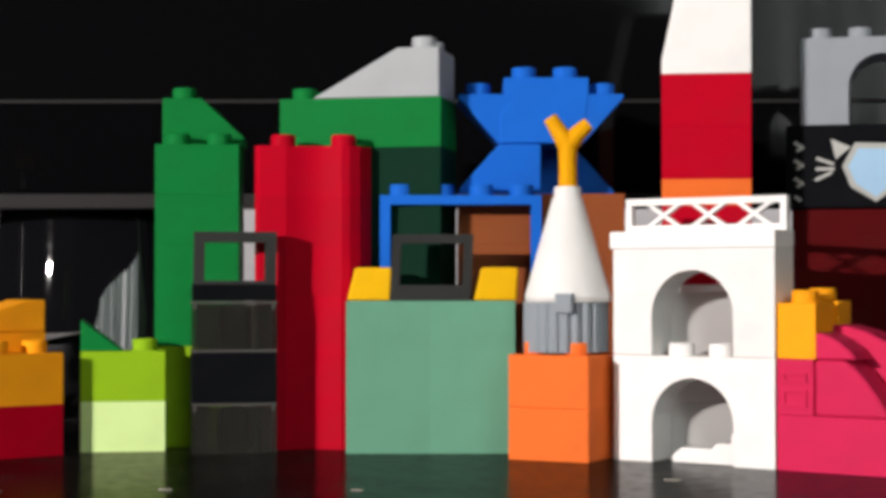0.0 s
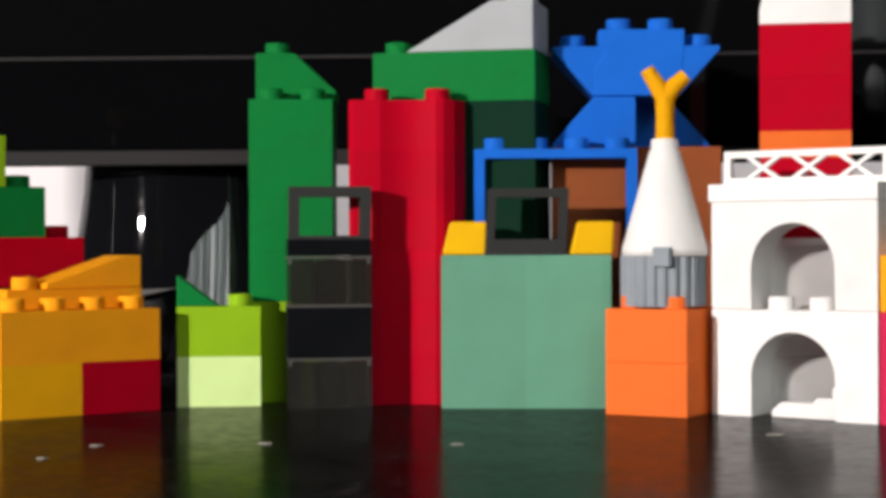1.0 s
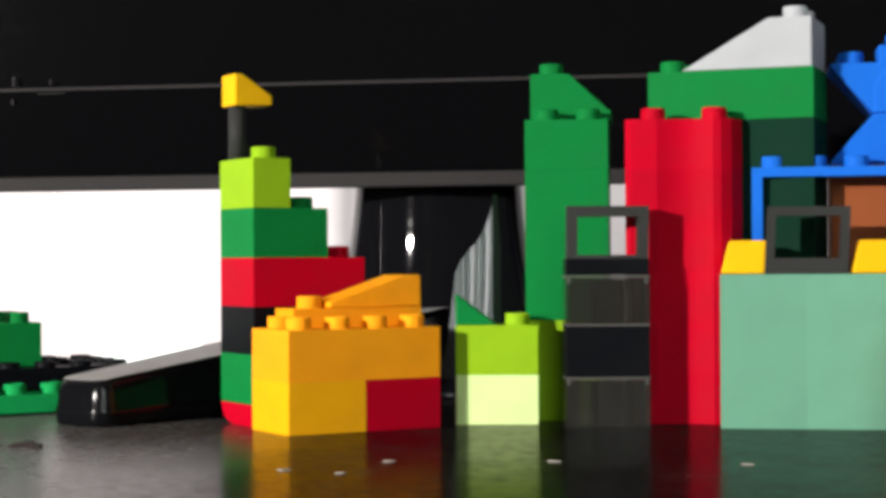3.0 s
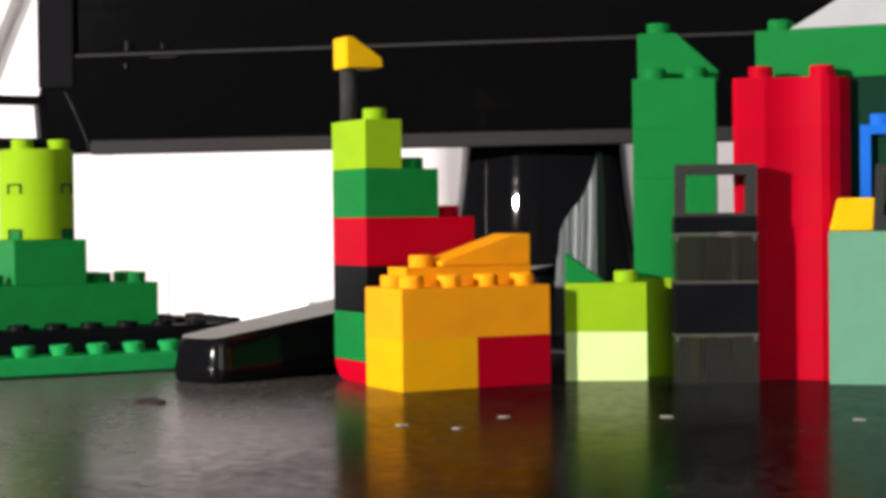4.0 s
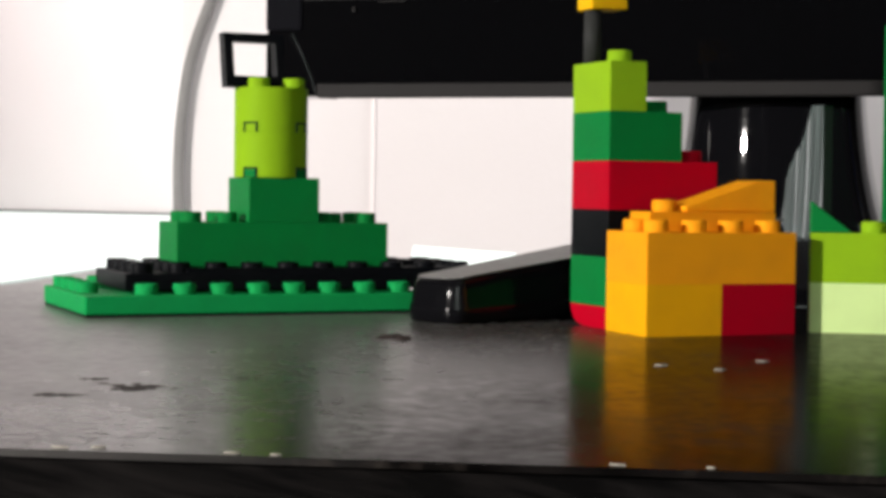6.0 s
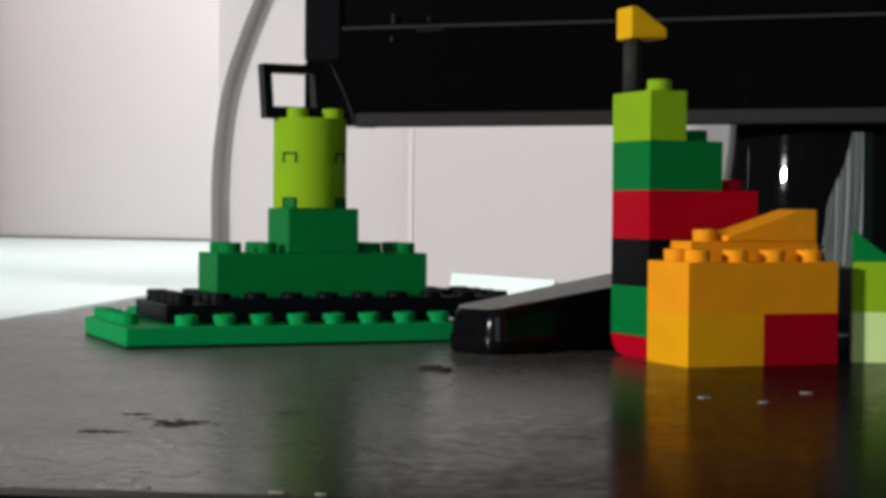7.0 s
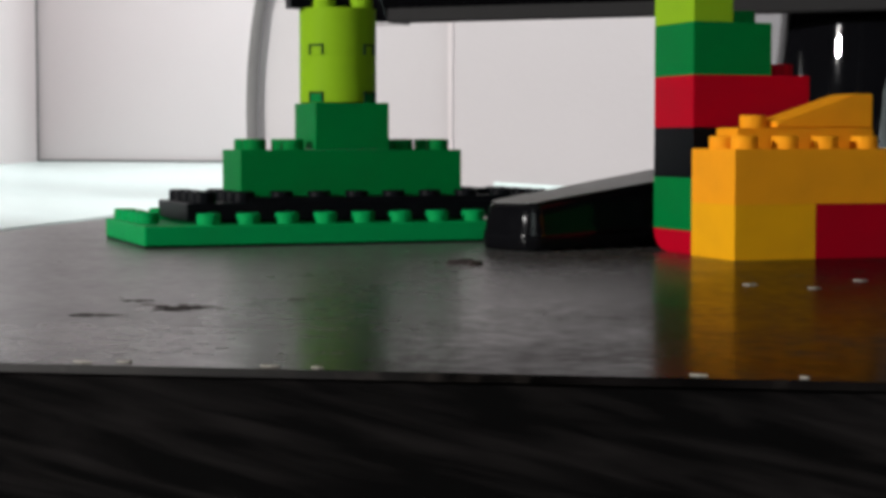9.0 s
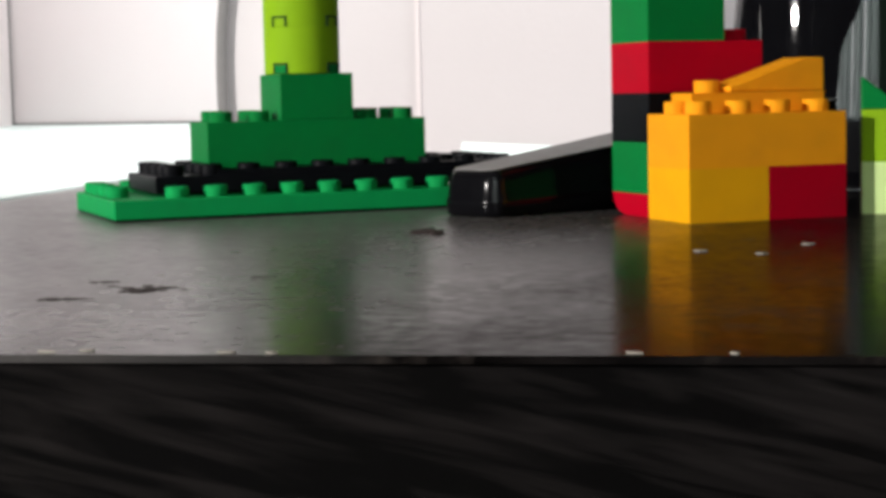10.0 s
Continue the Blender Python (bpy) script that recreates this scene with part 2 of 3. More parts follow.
def soften(bm, width=0.5, segments=2, angle=30):
    edges = [e for e in bm.edges if len(e.link_faces) == 2 and e.calc_face_angle(0) > radians(angle)]
    if edges:
        bmesh.ops.bevel(bm, geom=edges, offset=width, segments=segments, profile=0.5, affect="EDGES", clamp_overlap=True)


def prism_mesh(outline, lo, hi, material, axis="y", bevel=0.5):
    bm = bmesh.new()
    prism(bm, outline, lo, hi, axis)
    bmesh.ops.recalc_face_normals(bm, faces=bm.faces)
    if bevel:
        soften(bm, bevel)
    return finish(bm, material)


def box_mesh(w, d, h, material, bevel=0.14):
    key = ("box", w, d, h, material.name, bevel)
    if key not in MESHES:
        MESHES[key] = prism_mesh([(0, 0), (w, 0), (w, h), (0, h)], 0, d, material, "y", bevel)
    return MESHES[key]


def hollow_mesh(w, d, h, material, wall=1.6):
    """A clear brick: an outer shell and an inner cavity with two thin ribs."""
    bm = bmesh.new()
    prism(bm, [(0, 0), (w, 0), (w, d), (0, d)], 0, h, "z")
    soften(bm, 0.8)
    shell = set(bm.faces)
    for x0, x1 in ((wall, w * 0.34), (w * 0.34 + 1.2, w * 0.66), (w * 0.66 + 1.2, w - wall)):
        prism(bm, [(x0, wall), (x1, wall), (x1, d - wall), (x0, d - wall)], 0.6, h - wall, "z")
    inner = [f for f in bm.faces if f not in shell]
    bmesh.ops.recalc_face_normals(bm, faces=inner)
    bmesh.ops.reverse_faces(bm, faces=inner)
    return finish(bm, material)


def ring_mesh(w, d, h, wall, material):
    """A flat rectangular ring."""
    bm = bmesh.new()
    outer, inner = [(0, 0), (w, 0), (w, d), (0, d)], [(wall, wall), (w - wall, wall), (w - wall, d - wall), (wall, d - wall)]
    v = [[bm.verts.new((x, y, z)) for x, y in pts] for pts, z in ((outer, 0), (outer, h), (inner, h), (inner, 0))]
    for a, b in zip(v, v[1:] + v[:1]):
        for i in range(4):
            bm.faces.new((a[i], a[(i + 1) % 4], b[(i + 1) % 4], b[i]))
    return finish(bm, material)


def lathe(profile, material, segments=40, smooth=True):
    """Rings of (radius, height) turned about z."""
    bm = bmesh.new()
    rings = []
    for r, z in profile:
        if r < 1e-6:
            rings.append([bm.verts.new((0, 0, z))])
        else:
            rings.append([bm.verts.new((r * math.cos(2 * math.pi * i / segments), r * math.sin(2 * math.pi * i / segments), z)) for i in range(segments)])
    for a, b in zip(rings, rings[1:]):
        for i in range(segments):
            j = (i + 1) % segments
            if len(a) == 1 and len(b) == 1:
                continue
            if len(a) == 1:
                bm.faces.new((a[0], b[i], b[j]))
            elif len(b) == 1:
                bm.faces.new((a[i], a[j], b[0]))
            else:
                bm.faces.new((a[i], a[j], b[j], b[i]))
    return finish(bm, material, smooth)


def stud_mesh(material):
    key = ("stud", material.name)
    if key not in MESHES:
        MESHES[key] = lathe([(4.7, -0.2), (4.7, 3.9), (4.55, 4.3), (4.2, 4.5), (3.4, 4.5), (3.25, 4.2), (3.2, 1.5), (0, 1.5)], material, 24, False)
        for p in MESHES[key].polygons:
            p.use_smooth = abs(p.normal.z) < 0.3
    return MESHES[key]


def studs_on(ob, material, spots, top):
    for i, j in spots:
        part("stud", stud_mesh(material), ob, (7.9 + 16 * i, 7.9 + 16 * j, top))


def grid(nx, ny):
    return [(i, j) for i in range(nx) for j in range(ny)]


def brick(parent, nx, ny, at, material, h=19.2, studs=None, name="brick", rz=0.0, label="", bevel=0.14):
    """A moulded brick nx by ny studs; at is its front-left-bottom corner."""
    me = box_mesh(nx * 16 - 0.2, ny * 16 - 0.2, h, material, bevel)
    ob = part(name, me, parent, at, rz, label)
    studs_on(ob, material, grid(nx, ny) if studs is None else studs, h)
    return ob


def slope(parent, outline, depth, at, material, studs=(), top=19.2, name="slope_brick", rz=0.0, label="", bevel=0.6):
    ob = part(name, prism_mesh(outline, 0, depth, material, "y", bevel), parent, at, rz, label)
    studs_on(ob, material, studs, top - 0.1)
    return ob


def frame_mesh(w, h, d, border, material, lean=0.0, base=None):
    """An upright window frame with a square hole; lean shifts its top sideways."""
    bm = bmesh.new()
    b = border
    base = b if base is None else base

    def s(x, z):
        return x + lean * z / h
    for x0, x1, z0, z1 in ((0, w, 0, base), (0, w, h - b, h), (0, b, base, h - b), (w - b, w, base, h - b)):
        prism(bm, [(s(x0, z0), z0), (s(x1, z0), z0), (s(x1, z1), z1), (s(x0, z1), z1)], 0, d)
    bmesh.ops.remove_doubles(bm, verts=bm.verts, dist=0.001)
    inner = [f for f in bm.faces if sum(1 for g in bm.faces if g is not f and set(g.verts) == set(f.verts)) > 0]
    bmesh.ops.delete(bm, geom=inner, context="FACES_ONLY")
    return finish(bm, material)


def arch_outline(w, h, gap, rise):
    """Front outline of an arch brick: two legs and a half-round opening."""
    a, b = (w - gap) / 2, (w + gap) / 2
    r = gap / 2
    pts = [(0, 0), (a, 0), (a, rise - r)]
    pts += [(w / 2 - r * math.cos(math.pi * k / 20), rise - r + r * math.sin(math.pi * k / 20)) for k in range(1, 20)]
    return pts + [(b, rise - r), (b, 0), (w, 0), (w, h), (0, h)]


def tube(points, radius, material, name, label, category):
    cu = bpy.data.curves.new(name, "CURVE")
    cu.dimensions, cu.bevel_depth, cu.bevel_resolution = "3D", radius * MM, 4
    sp = cu.splines.new("BEZIER")
    sp.bezier_points.add(len(points) - 1)
    for q, p in zip(sp.bezier_points, points):
        q.co = Vector(p) * MM
        q.handle_left_type = q.handle_right_type = "AUTO"
    cu.materials.append(material)
    return tagged(new(name, cu), label, category)


# ---- room and table ----


def slab(name, outline, lo, hi, material, label, bevel=0.0):
    ob = new(name, prism_mesh(outline, lo, hi, material, "z", bevel))
    return tagged(ob, label, name.split("_")[0], kind="structure")


desk = thing("desk", 0, 0, 0, "black wood-grain desk with worn, dusty glossy top", "desk")
TOP = [(-409, -415), (700, -210), (700, 900), (-705, 900)]
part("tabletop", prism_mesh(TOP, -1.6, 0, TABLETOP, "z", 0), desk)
part("desk_front", prism_mesh([(-408, -413.5), (699, -208.5), (697, -190), (-404, -394)], -160, -1.7, APRON, "z", 0), desk)
part("side_panel", prism_mesh([(-403.5, -393), (-386, -390), (-684, 898), (-701, 898)], -740, -3.1, APRON, "z", 0), desk)
part("side_panel", prism_mesh([(678, -192), (696, -189), (696, 898), (678, 898)], -740, -3.1, APRON, "z", 0), desk)

slab("floor", [(-2600, -2600), (2400, -2600), (2400, 2600), (-2600, 2600)], -800, -740, ROOM, "dark grey floor under the desk")
slab("ceiling", [(-2600, -2600), (2400, -2600), (2400, 2600), (-2600, 2600)], 1700, 1760, ROOM, "plain dim grey ceiling")
slab("wall_south", [(-2600, -2600), (2400, -2600), (2400, -2500), (-2600, -2500)], -740, 1700, ROOM, "plain dim grey wall behind the viewer")
slab("wall_east", [(2300, -2500), (2400, -2500), (2400, 2600), (2300, 2600)], -740, 1700, ROOM, "plain dim grey wall")
slab("wall_west", [(-2600, -2500), (-2500, -2500), (-2500, 2600), (-2600, 2600)], -740, 1700, ROOM, "plain dim grey wall")
slab("wall_north", [(-1372, 1396), (-990, 1300), (2300, 1300), (2300, 1400), (-990, 1420), (-1400, 1520)], -740, 1700, WALL, "white painted wall behind the desk")
slab("wall_corner", [(-780, 150), (-1372, 1396), (-1400, 1520), (-1480, 1420), (-860, 120)], -740, 1700, WALL, "white painted wall by the window")
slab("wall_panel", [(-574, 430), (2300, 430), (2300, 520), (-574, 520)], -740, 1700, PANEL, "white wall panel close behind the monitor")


def shelf_mesh():
    """A white sheet that lifts gently from the desk edge to the walls."""
    bm = bmesh.new()
    near = [(-430, -330, 0.4), (-492, -74, 0.4), (-578, 302, 0.4), (-608, 432, 0.4), (-570, 431, 0.6)]
    far = [(-640, -360, 4), (-782, 150, 12), (-1012, 620, 18), (-1382, 1396, 18), (-980, 1299, 18), (-572, 900, 14)]
    v = [bm.verts.new(p) for p in near]
    w = [bm.verts.new(p) for p in far]
    for f in ((v[0], v[1], w[1], w[0]), (v[1], v[2], w[2], w[1]), (v[2], v[3], w[3], w[2]), (v[3], w[4], w[3]), (v[3], v[4], w[5], w[4])):
        bm.faces.new(f)
    bmesh.ops.recalc_face_normals(bm, faces=bm.faces)
    under = bmesh.ops.extrude_face_region(bm, geom=bm.faces[:])
    bmesh.ops.translate(bm, vec=(0, 0, -6), verts=[e for e in under["geom"] if isinstance(e, bmesh.types.BMVert)])
    return finish(bm, SHELF)


tagged(new("window_sill", shelf_mesh()), "white sheet-like sill beyond the desk edge", "sill", kind="structure")
# grey strip painted in as the shadow line where wall and sill meet
slab("baseboard", [(-1371, 1394.5), (-991, 1298.5), (-991, 1296.5), (-1371, 1392.5)], 16, 20.5, CABLE, "thin grey strip for the shadow line at the wall's foot")
slab("wall_seam", [(-1369, 1392), (-1367.4, 1391.6), (-1367.8, 1389.8), (-1369.6, 1390.2)], 18, 1690, CABLE, "thin dark seam in the corner of the walls")
paper = new("paper", prism_mesh([(-402, 0.3), (-332, 0.3), (-332, 14.8), (-402, 18.6)], 0, 0.6, SHELF, "y", 0))
paper.matrix_basis = pose(0, 414 * MM, 0, -28)
tagged(paper, "white paper strip leaning on the wall", "paper")
slab("wall_trim", [(-435, 428.4), (-432, 428.4), (-432, 430), (-435, 430)], 0, 600, WALL, "thin joint strip on the white panel")

# ---- monitor ----
monitor = thing("monitor", 0, 150, 0, "large black monitor with a glossy curved stand", "monitor")
part("screen", box_mesh(1090, 6, 480, SCREEN, 1.0), monitor, (-388, 2, 148))
part("bezel", box_mesh(1094, 34, 44, BEZEL, 1.5), monitor, (-390, 0, 105.2))
part("bezel_line", box_mesh(1058, 3, 1.6, STRIP, 0.3), monitor, (-370, -1.2, 147.2))
part("bezel_strip", box_mesh(1059, 8, 7.0, STRIP, 0.8), monitor, (-362.4, -2, 98.4))
part("side_bezel", box_mesh(20, 36, 496, SIDE, 1.5), monitor, (-390.6, -1.4, 132), label="dark grey side of the bezel")
part("corner_cap", prism_mesh([(-390.4, 99), (-362.5, 99), (-364, 106), (-369, 118), (-373, 126), (-376, 131.6), (-390.4, 131.6)], -1.0, 30, BEZEL, "y", 1.0), monitor, label="black bezel corner")
part("back_shell", box_mesh(1060, 26, 500, BEZEL, 4.0), monitor, (-372, 9, 112))

for x, z, w, h in ((-343, 149.5, 1.2, 5.0), (-343.6, 140.8, 1.2, 2.6), (-324, 150.2, 0.9, 2.6), (-312, 147.4, 3.6, 1.0), (-330, 145.6, 14, 0.6)):
    part("dust_speck", box_mesh(w, 0.4, h, STRIP, 0.1), monitor, (x, -1.7, z))


def neck_mesh():
    """A flaring neck whose front is a soft prow between two flattish flanks."""
    bm = bmesh.new()
    rings = []
    n = 40
    for k in range(40):
        z = 0.4 + 3.4 * k
        rx = 41.3 + 2.58 * (math.exp((100 - z) / 38) - 1) + 20 * math.exp(-z / 6)
        ry = 0.72 * rx
        front = []
        for i in range(n + 1):
            u = -1 + 2 * i / n
            x = rx * u * (1.5 - 0.5 * u * u)
            wide, flank, bow = (8, 8, 0.0008) if x > 0 else (17, 22, 0)
            sweep = wide * math.tan(radians(flank)) * math.log(math.cosh(x / wide)) + bow * x * x
            edge = 9 * (1 - math.sqrt(max(0.0, 1 - max(0.0, (abs(x) - rx + 9) / 9) ** 2)))
            front.append((x, -ry + sweep + edge))
        back = [(x, -y) for x, y in front[::-1]]
        rings.append([bm.verts.new((x, y, z)) for x, y in front + back])
    m = len(rings[0])
    for a, b in zip(rings, rings[1:]):
        for i in range(m):
            bm.faces.new((a[i], a[(i + 1) % m], b[(i + 1) % m], b[i]))
    bm.faces.new(rings[0][::-1])
    bm.faces.new(rings[-1])
    return finish(bm, PIANO, True)


part("neck", neck_mesh(), monitor, (-139, 46, 0), label="glossy black neck")


def foot_mesh():
    """One leg of the stand: a blunt toe with a low ridge and leaning sides that climbs back to the neck."""
    bm = bmesh.new()
    w, d, r = 29, 226, 7.0
    rings = []
    for share, inset in ((0, 1.2), (0.06, 0.4), (0.30, 0.0), (0.36, 0.1), (0.42, 0.7), (0.70, 1.2), (0.86, 1.9), (0.93, 2.6), (0.975, 3.5), (1.0, 5.0)):
        q, plan = max(r - inset, 1.5), []
        lo, right, far = inset, w - inset, d - inset
        for cx, cy, a0 in ((lo + q, lo + q, 180), (right - q, lo + q, 270), (right - q, far - q, 0), (lo + q, far - q, 90)):
            plan += [(cx + q * math.cos(radians(a0 + 10 * k)), cy + q * math.sin(radians(a0 + 10 * k))) for k in range(10)]
        rings.append([bm.verts.new((x * (1 + 0.9 * y / d), y, 0.4 + share * (17.3 + 0.112 * y))) for x, y in plan])
    m = len(rings[0])
    for a, b in zip(rings, rings[1:]):
        for i in range(m):
            bm.faces.new((a[i], a[(i + 1) % m], b[(i + 1) % m], b[i]))
    bm.faces.new(rings[0][::-1])
    bm.faces.new(rings[-1])
    bmesh.ops.recalc_face_normals(bm, faces=bm.faces)
    return finish(bm, LEG, True)


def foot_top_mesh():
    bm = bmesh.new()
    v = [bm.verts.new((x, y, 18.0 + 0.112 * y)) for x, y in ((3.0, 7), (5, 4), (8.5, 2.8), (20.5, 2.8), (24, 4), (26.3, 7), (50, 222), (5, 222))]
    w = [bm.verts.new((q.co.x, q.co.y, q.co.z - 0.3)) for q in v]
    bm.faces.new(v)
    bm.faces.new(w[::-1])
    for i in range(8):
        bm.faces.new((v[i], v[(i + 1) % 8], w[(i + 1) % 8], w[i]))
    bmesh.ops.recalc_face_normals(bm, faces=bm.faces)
    return finish(bm, DUSTY_SHEEN)


foot = part("foot", foot_mesh(), monitor, (-260.5, -162.5, 0), -24, "glossy black stand leg rising to the neck")
part("foot_top", foot_top_mesh(), foot, label="dusty top, coloured pale for the wall's reflection")

tube([(-498, 424, 420), (-526, 424, 235), (-551, 424, 175), (-563, 424, 142), (-569.5, 424, 107), (-572, 424, 75), (-572, 424, 40), (-571, 424, 4.0)], 3.9, CABLE, "cable", "thin grey cable hanging beside the monitor", "cable")

# ---- toys, from one end of the row to the other ----
TOY = "toy block buildings on the desk"


def sage_house():
    t = thing("block_house", 0, 0, 0, "sage green block house with yellow roof pieces and charcoal frame", "toy building", TOY)
    for k in range(2):
        part("panel_brick", box_mesh(31.9, 15.8, 57.6, SAGE, 0.02), t, (31.92 * k, 0, 0))
    for x in (0.3, 48.2):
        me = prism_mesh([(0, 0), (16.4, 0), (17.0, 12.6), (3.0, 12.6)], 0, 15, YELLOW, "y", 1.0)
        part("roof_brick", me, t, (x, 0.5, 57.7), label="yellow roof piece")
    part("window_frame", frame_mesh(30.6, 25, 8, 3.4, CHARCOAL, 1.2, 5.8), t, (16.4, 0.5, 57.8), label="charcoal window frame")


def lime_house():
    t = thing("block_stack", -101.2, 4.5, 8, "lime block on a pale lime block with a green slope behind", "toy building", TOY)
    brick(t, 2, 1, (0, 0, 0), PALELIME, studs=())
    brick(t, 2, 1, (0, 0, 19.2), LIME, studs=[(1, 0)])
    slope(t, [(0, 0), (16, 0), (0, 12.2)], 15.6, (0, 0.8, 38.4), GREEN)


def green_tower():
    t = thing("block_tower", -76.4, 25, 3, "tall green block tower with sloped top on lime bricks", "toy tower", TOY, 1.032)
    for k in range(6):
        brick(t, 2, 2, (0, 0, 19.2 * k), LIME if k < 2 else GREEN, studs=() if k < 5 else [(0, 0), (1, 0)])
    slope(t, [(0, 0), (31.6, 0), (31.6, 4.0), (15.2, 19.2), (0, 19.2)], 15.6, (1.2, 16, 115.2), GREEN, [(0, 0)], 19.2)


def black_tower():
    t = thing("block_tower", -57.6, -4.5, 10, "black and smoky clear block tower with open window frame", "toy tower", TOY)
    for k, m in enumerate((SMOKE, BLACK, SMOKE)):
        b = part("brick", hollow_mesh(31.8, 15.8, 19.1, m) if m is SMOKE else box_mesh(31.8, 15.8, 19.1, m, 0.2), t, (0, 0, 19.2 * k), label="smoky clear brick" if m is SMOKE else "")
        if m is SMOKE:
            part("tube", lathe([(4.9, 0.8), (6.4, 0.8), (6.4, 17.2), (4.9, 17.2), (4.9, 0.8)], BLACK, 28), b, (15.9, 8.2, 0), label="dark inner tube")
            # pale rings and tabs draw the highlights along the clear brick's edges
            for z in (0.0, 18.3)[k == 0:]:
                part("rim", ring_mesh(31.9, 15.9, 0.8, 0.7, EDGE_GLINT), b, (-0.05, -0.12, z), label="worn edge with a pale painted highlight")
            for x in (0.3, 29.8):
                part("rim", box_mesh(1.1, 0.25, 2.2, EDGE_GLINT, 0.1), b, (x + 0.2, -0.15, 16.0), label="scuffed corner with a pale painted highlight")
    part("frame_base", box_mesh(31.4, 14, 6.2, BLACK), t, (0.2, 0.4, 57.7))
    part("window_frame", frame_mesh(31, 20, 7, 4.0, CHARCOAL, 0.3, 1.5), t, (0.6, 1.5, 63.8), label="charcoal window frame")


def red_tower():
    t = thing("block_tower", -36.2, 14, 2, "tall red block tower with a hollow curved front", "toy tower", TOY, 1.02)
    arc = [(12 + 21 * k / 12, 2.4 * math.sin(math.pi * k / 12)) for k in range(1, 12)]
    plan = [(0, 2.5), (2, 0), (12, 0)] + arc + [(33, 0), (36, 0.4), (40, 3), (44, 9), (44, 17.5), (0, 17.5)]
    for k in range(6):
        b = part("curved_brick", prism_mesh(plan, 0.0, 19.2, RED, "z", 0.06), t, (0, 0, 19.2 * k))
        if k == 5:
            for x in (10.6, 33.6):
                part("stud", stud_mesh(RED), b, (x, 5.6, 19.1))


def slope_tower():
    t = thing("block_tower", -28.3, 34.5, -11, "dark green block tower with green brick and grey slope", "toy tower", TOY, 1.022)
    for k in range(6):
        brick(t, 4, 2, (0, 0, 19.2 * k), DARKGREEN, studs=())
    brick(t, 4, 2, (0, 0, 115.2), GREEN, studs=[(0, 0), (0, 1)])
    slope(t, [(0, 0), (50.2, 0), (50.2, 19.1), (33.8, 19.1)], 31.6, (13.0, 0, 134.4), GREY, [(2.18, 0), (2.18, 1)], 19.2, label="light grey slope brick")


def blue_castle():
    t = thing("block_gate", 12, 22, -1, "thin blue block gate with studs along its top", "toy building", TOY)
    bm = bmesh.new()
    prism(bm, [(0, 0), (4, 0), (4, 95), (59, 95), (59, 0), (63, 0), (63, 98.6), (0, 98.6)], 0, 12)
    soften(bm, 0.4)
    g = part("gate_frame", finish(bm, BLUE), t)
    for i in range(4):
        part("stud", stud_mesh(BLUE), g, (8 + 15.8 * i, 6, 98.5))
    s = thing("block_tower", 42.6, 36, 0, "star-shaped blue block crown on reddish-brown bricks", "toy tower", TOY, 1.04)
    for k in range(5):
        brick(s, 4, 2, (0, 0, 19.2 * k), BROWN, studs=())
    slope(s, [(0, 0), (31.7, 0), (31.7, 19.1), (15.8, 19.1), (0, 1.5)], 31.6, (0, 0, 96.0), BLUE)
    slope(s, [(0, 0), (31.7, 0), (31.7, 1.5), (16, 19.1), (0, 19.1)], 8, (31.0, 33, 97.0), BLUE)
    slope(s, [(15.8, 0), (48, 0), (63.6, 17.6), (63.6, 19.1), (0, 19.1), (0, 17.6)], 31.6, (0, 0, 115.2), BLUE, [(0, 0), (3, 0), (0, 1), (3, 1)], 19.2)
    slope(s, [(-1.5, 0), (30.5, 0), (32.5, 19), (32.5, 25.2), (0, 25.2), (0, 19), (2.6, 16), (-1.8, 11)], 20, (17.6, -0.4, 115.4), BLUE, [(0, 0), (1, 0)], 25.2)


def rocket():
    t = thing("block_rocket", 60.4, -23.5, -28, "orange block rocket with ribbed grey drum and white nose cone", "toy rocket", TOY)
    for k in range(2):
        brick(t, 2, 2, (0, 0, 19.2 * k), ORANGE, studs=() if k == 0 else None, bevel=0.4)
    bm = bmesh.new()
    n = 96
    ring = []
    for i in range(n):
        r = 15.6 if (i // 2) % 2 else 14.7
        ring.append((15.9 + r * math.cos(2 * math.pi * i / n), 15.9 + r * math.sin(2 * math.pi * i / n)))
    prism(bm, ring, 39.2, 57.4, "z")
    part("ribbed_drum", finish(bm, MIDGREY), t, label="ribbed grey drum")
    part("drum_tab", box_mesh(6.5, 3, 7, MIDGREY, 0.4), t, (18.5, 0.1, 53.6))
    part("nose_cone", lathe([(0, 57.4), (15.7, 57.4), (15.7, 60), (5.6, 95.5), (5.0, 96.2), (4.9, 99.4), (4.5, 99.9), (0, 99.9)], WHITE), t, (16.6, 15.9, 0), label="white nose cone")
    bone = bpy.data.curves.new("bone", "CURVE")
    bone.dimensions, bone.bevel_depth, bone.bevel_resolution = "3D", 3.3 * MM, 4
    bone.use_fill_caps = True
    for pts in ([(0, 0, 99), (0, 0, 108), (0, 0, 116)], [(0, 0, 114.5), (-2.8, 0, 119.5), (-6.6, 0, 125.5)], [(0, 0, 114.5), (3.2, 0, 119), (7.6, 0, 123)]):
        sp = bone.splines.new("POLY")
        sp.points.add(2)
        for q, p, r in zip(sp.points, pts, (1.05, 1.0, 0.8 if abs(pts[2][0]) > 1 else 1.1)):
            q.co, q.radius = (*(Vector(p) * MM), 1), r
    bone.materials.append(GOLD)
    part("bone", bone, t, (16.8, 15.9, 0), 26, "golden forked bone piece")


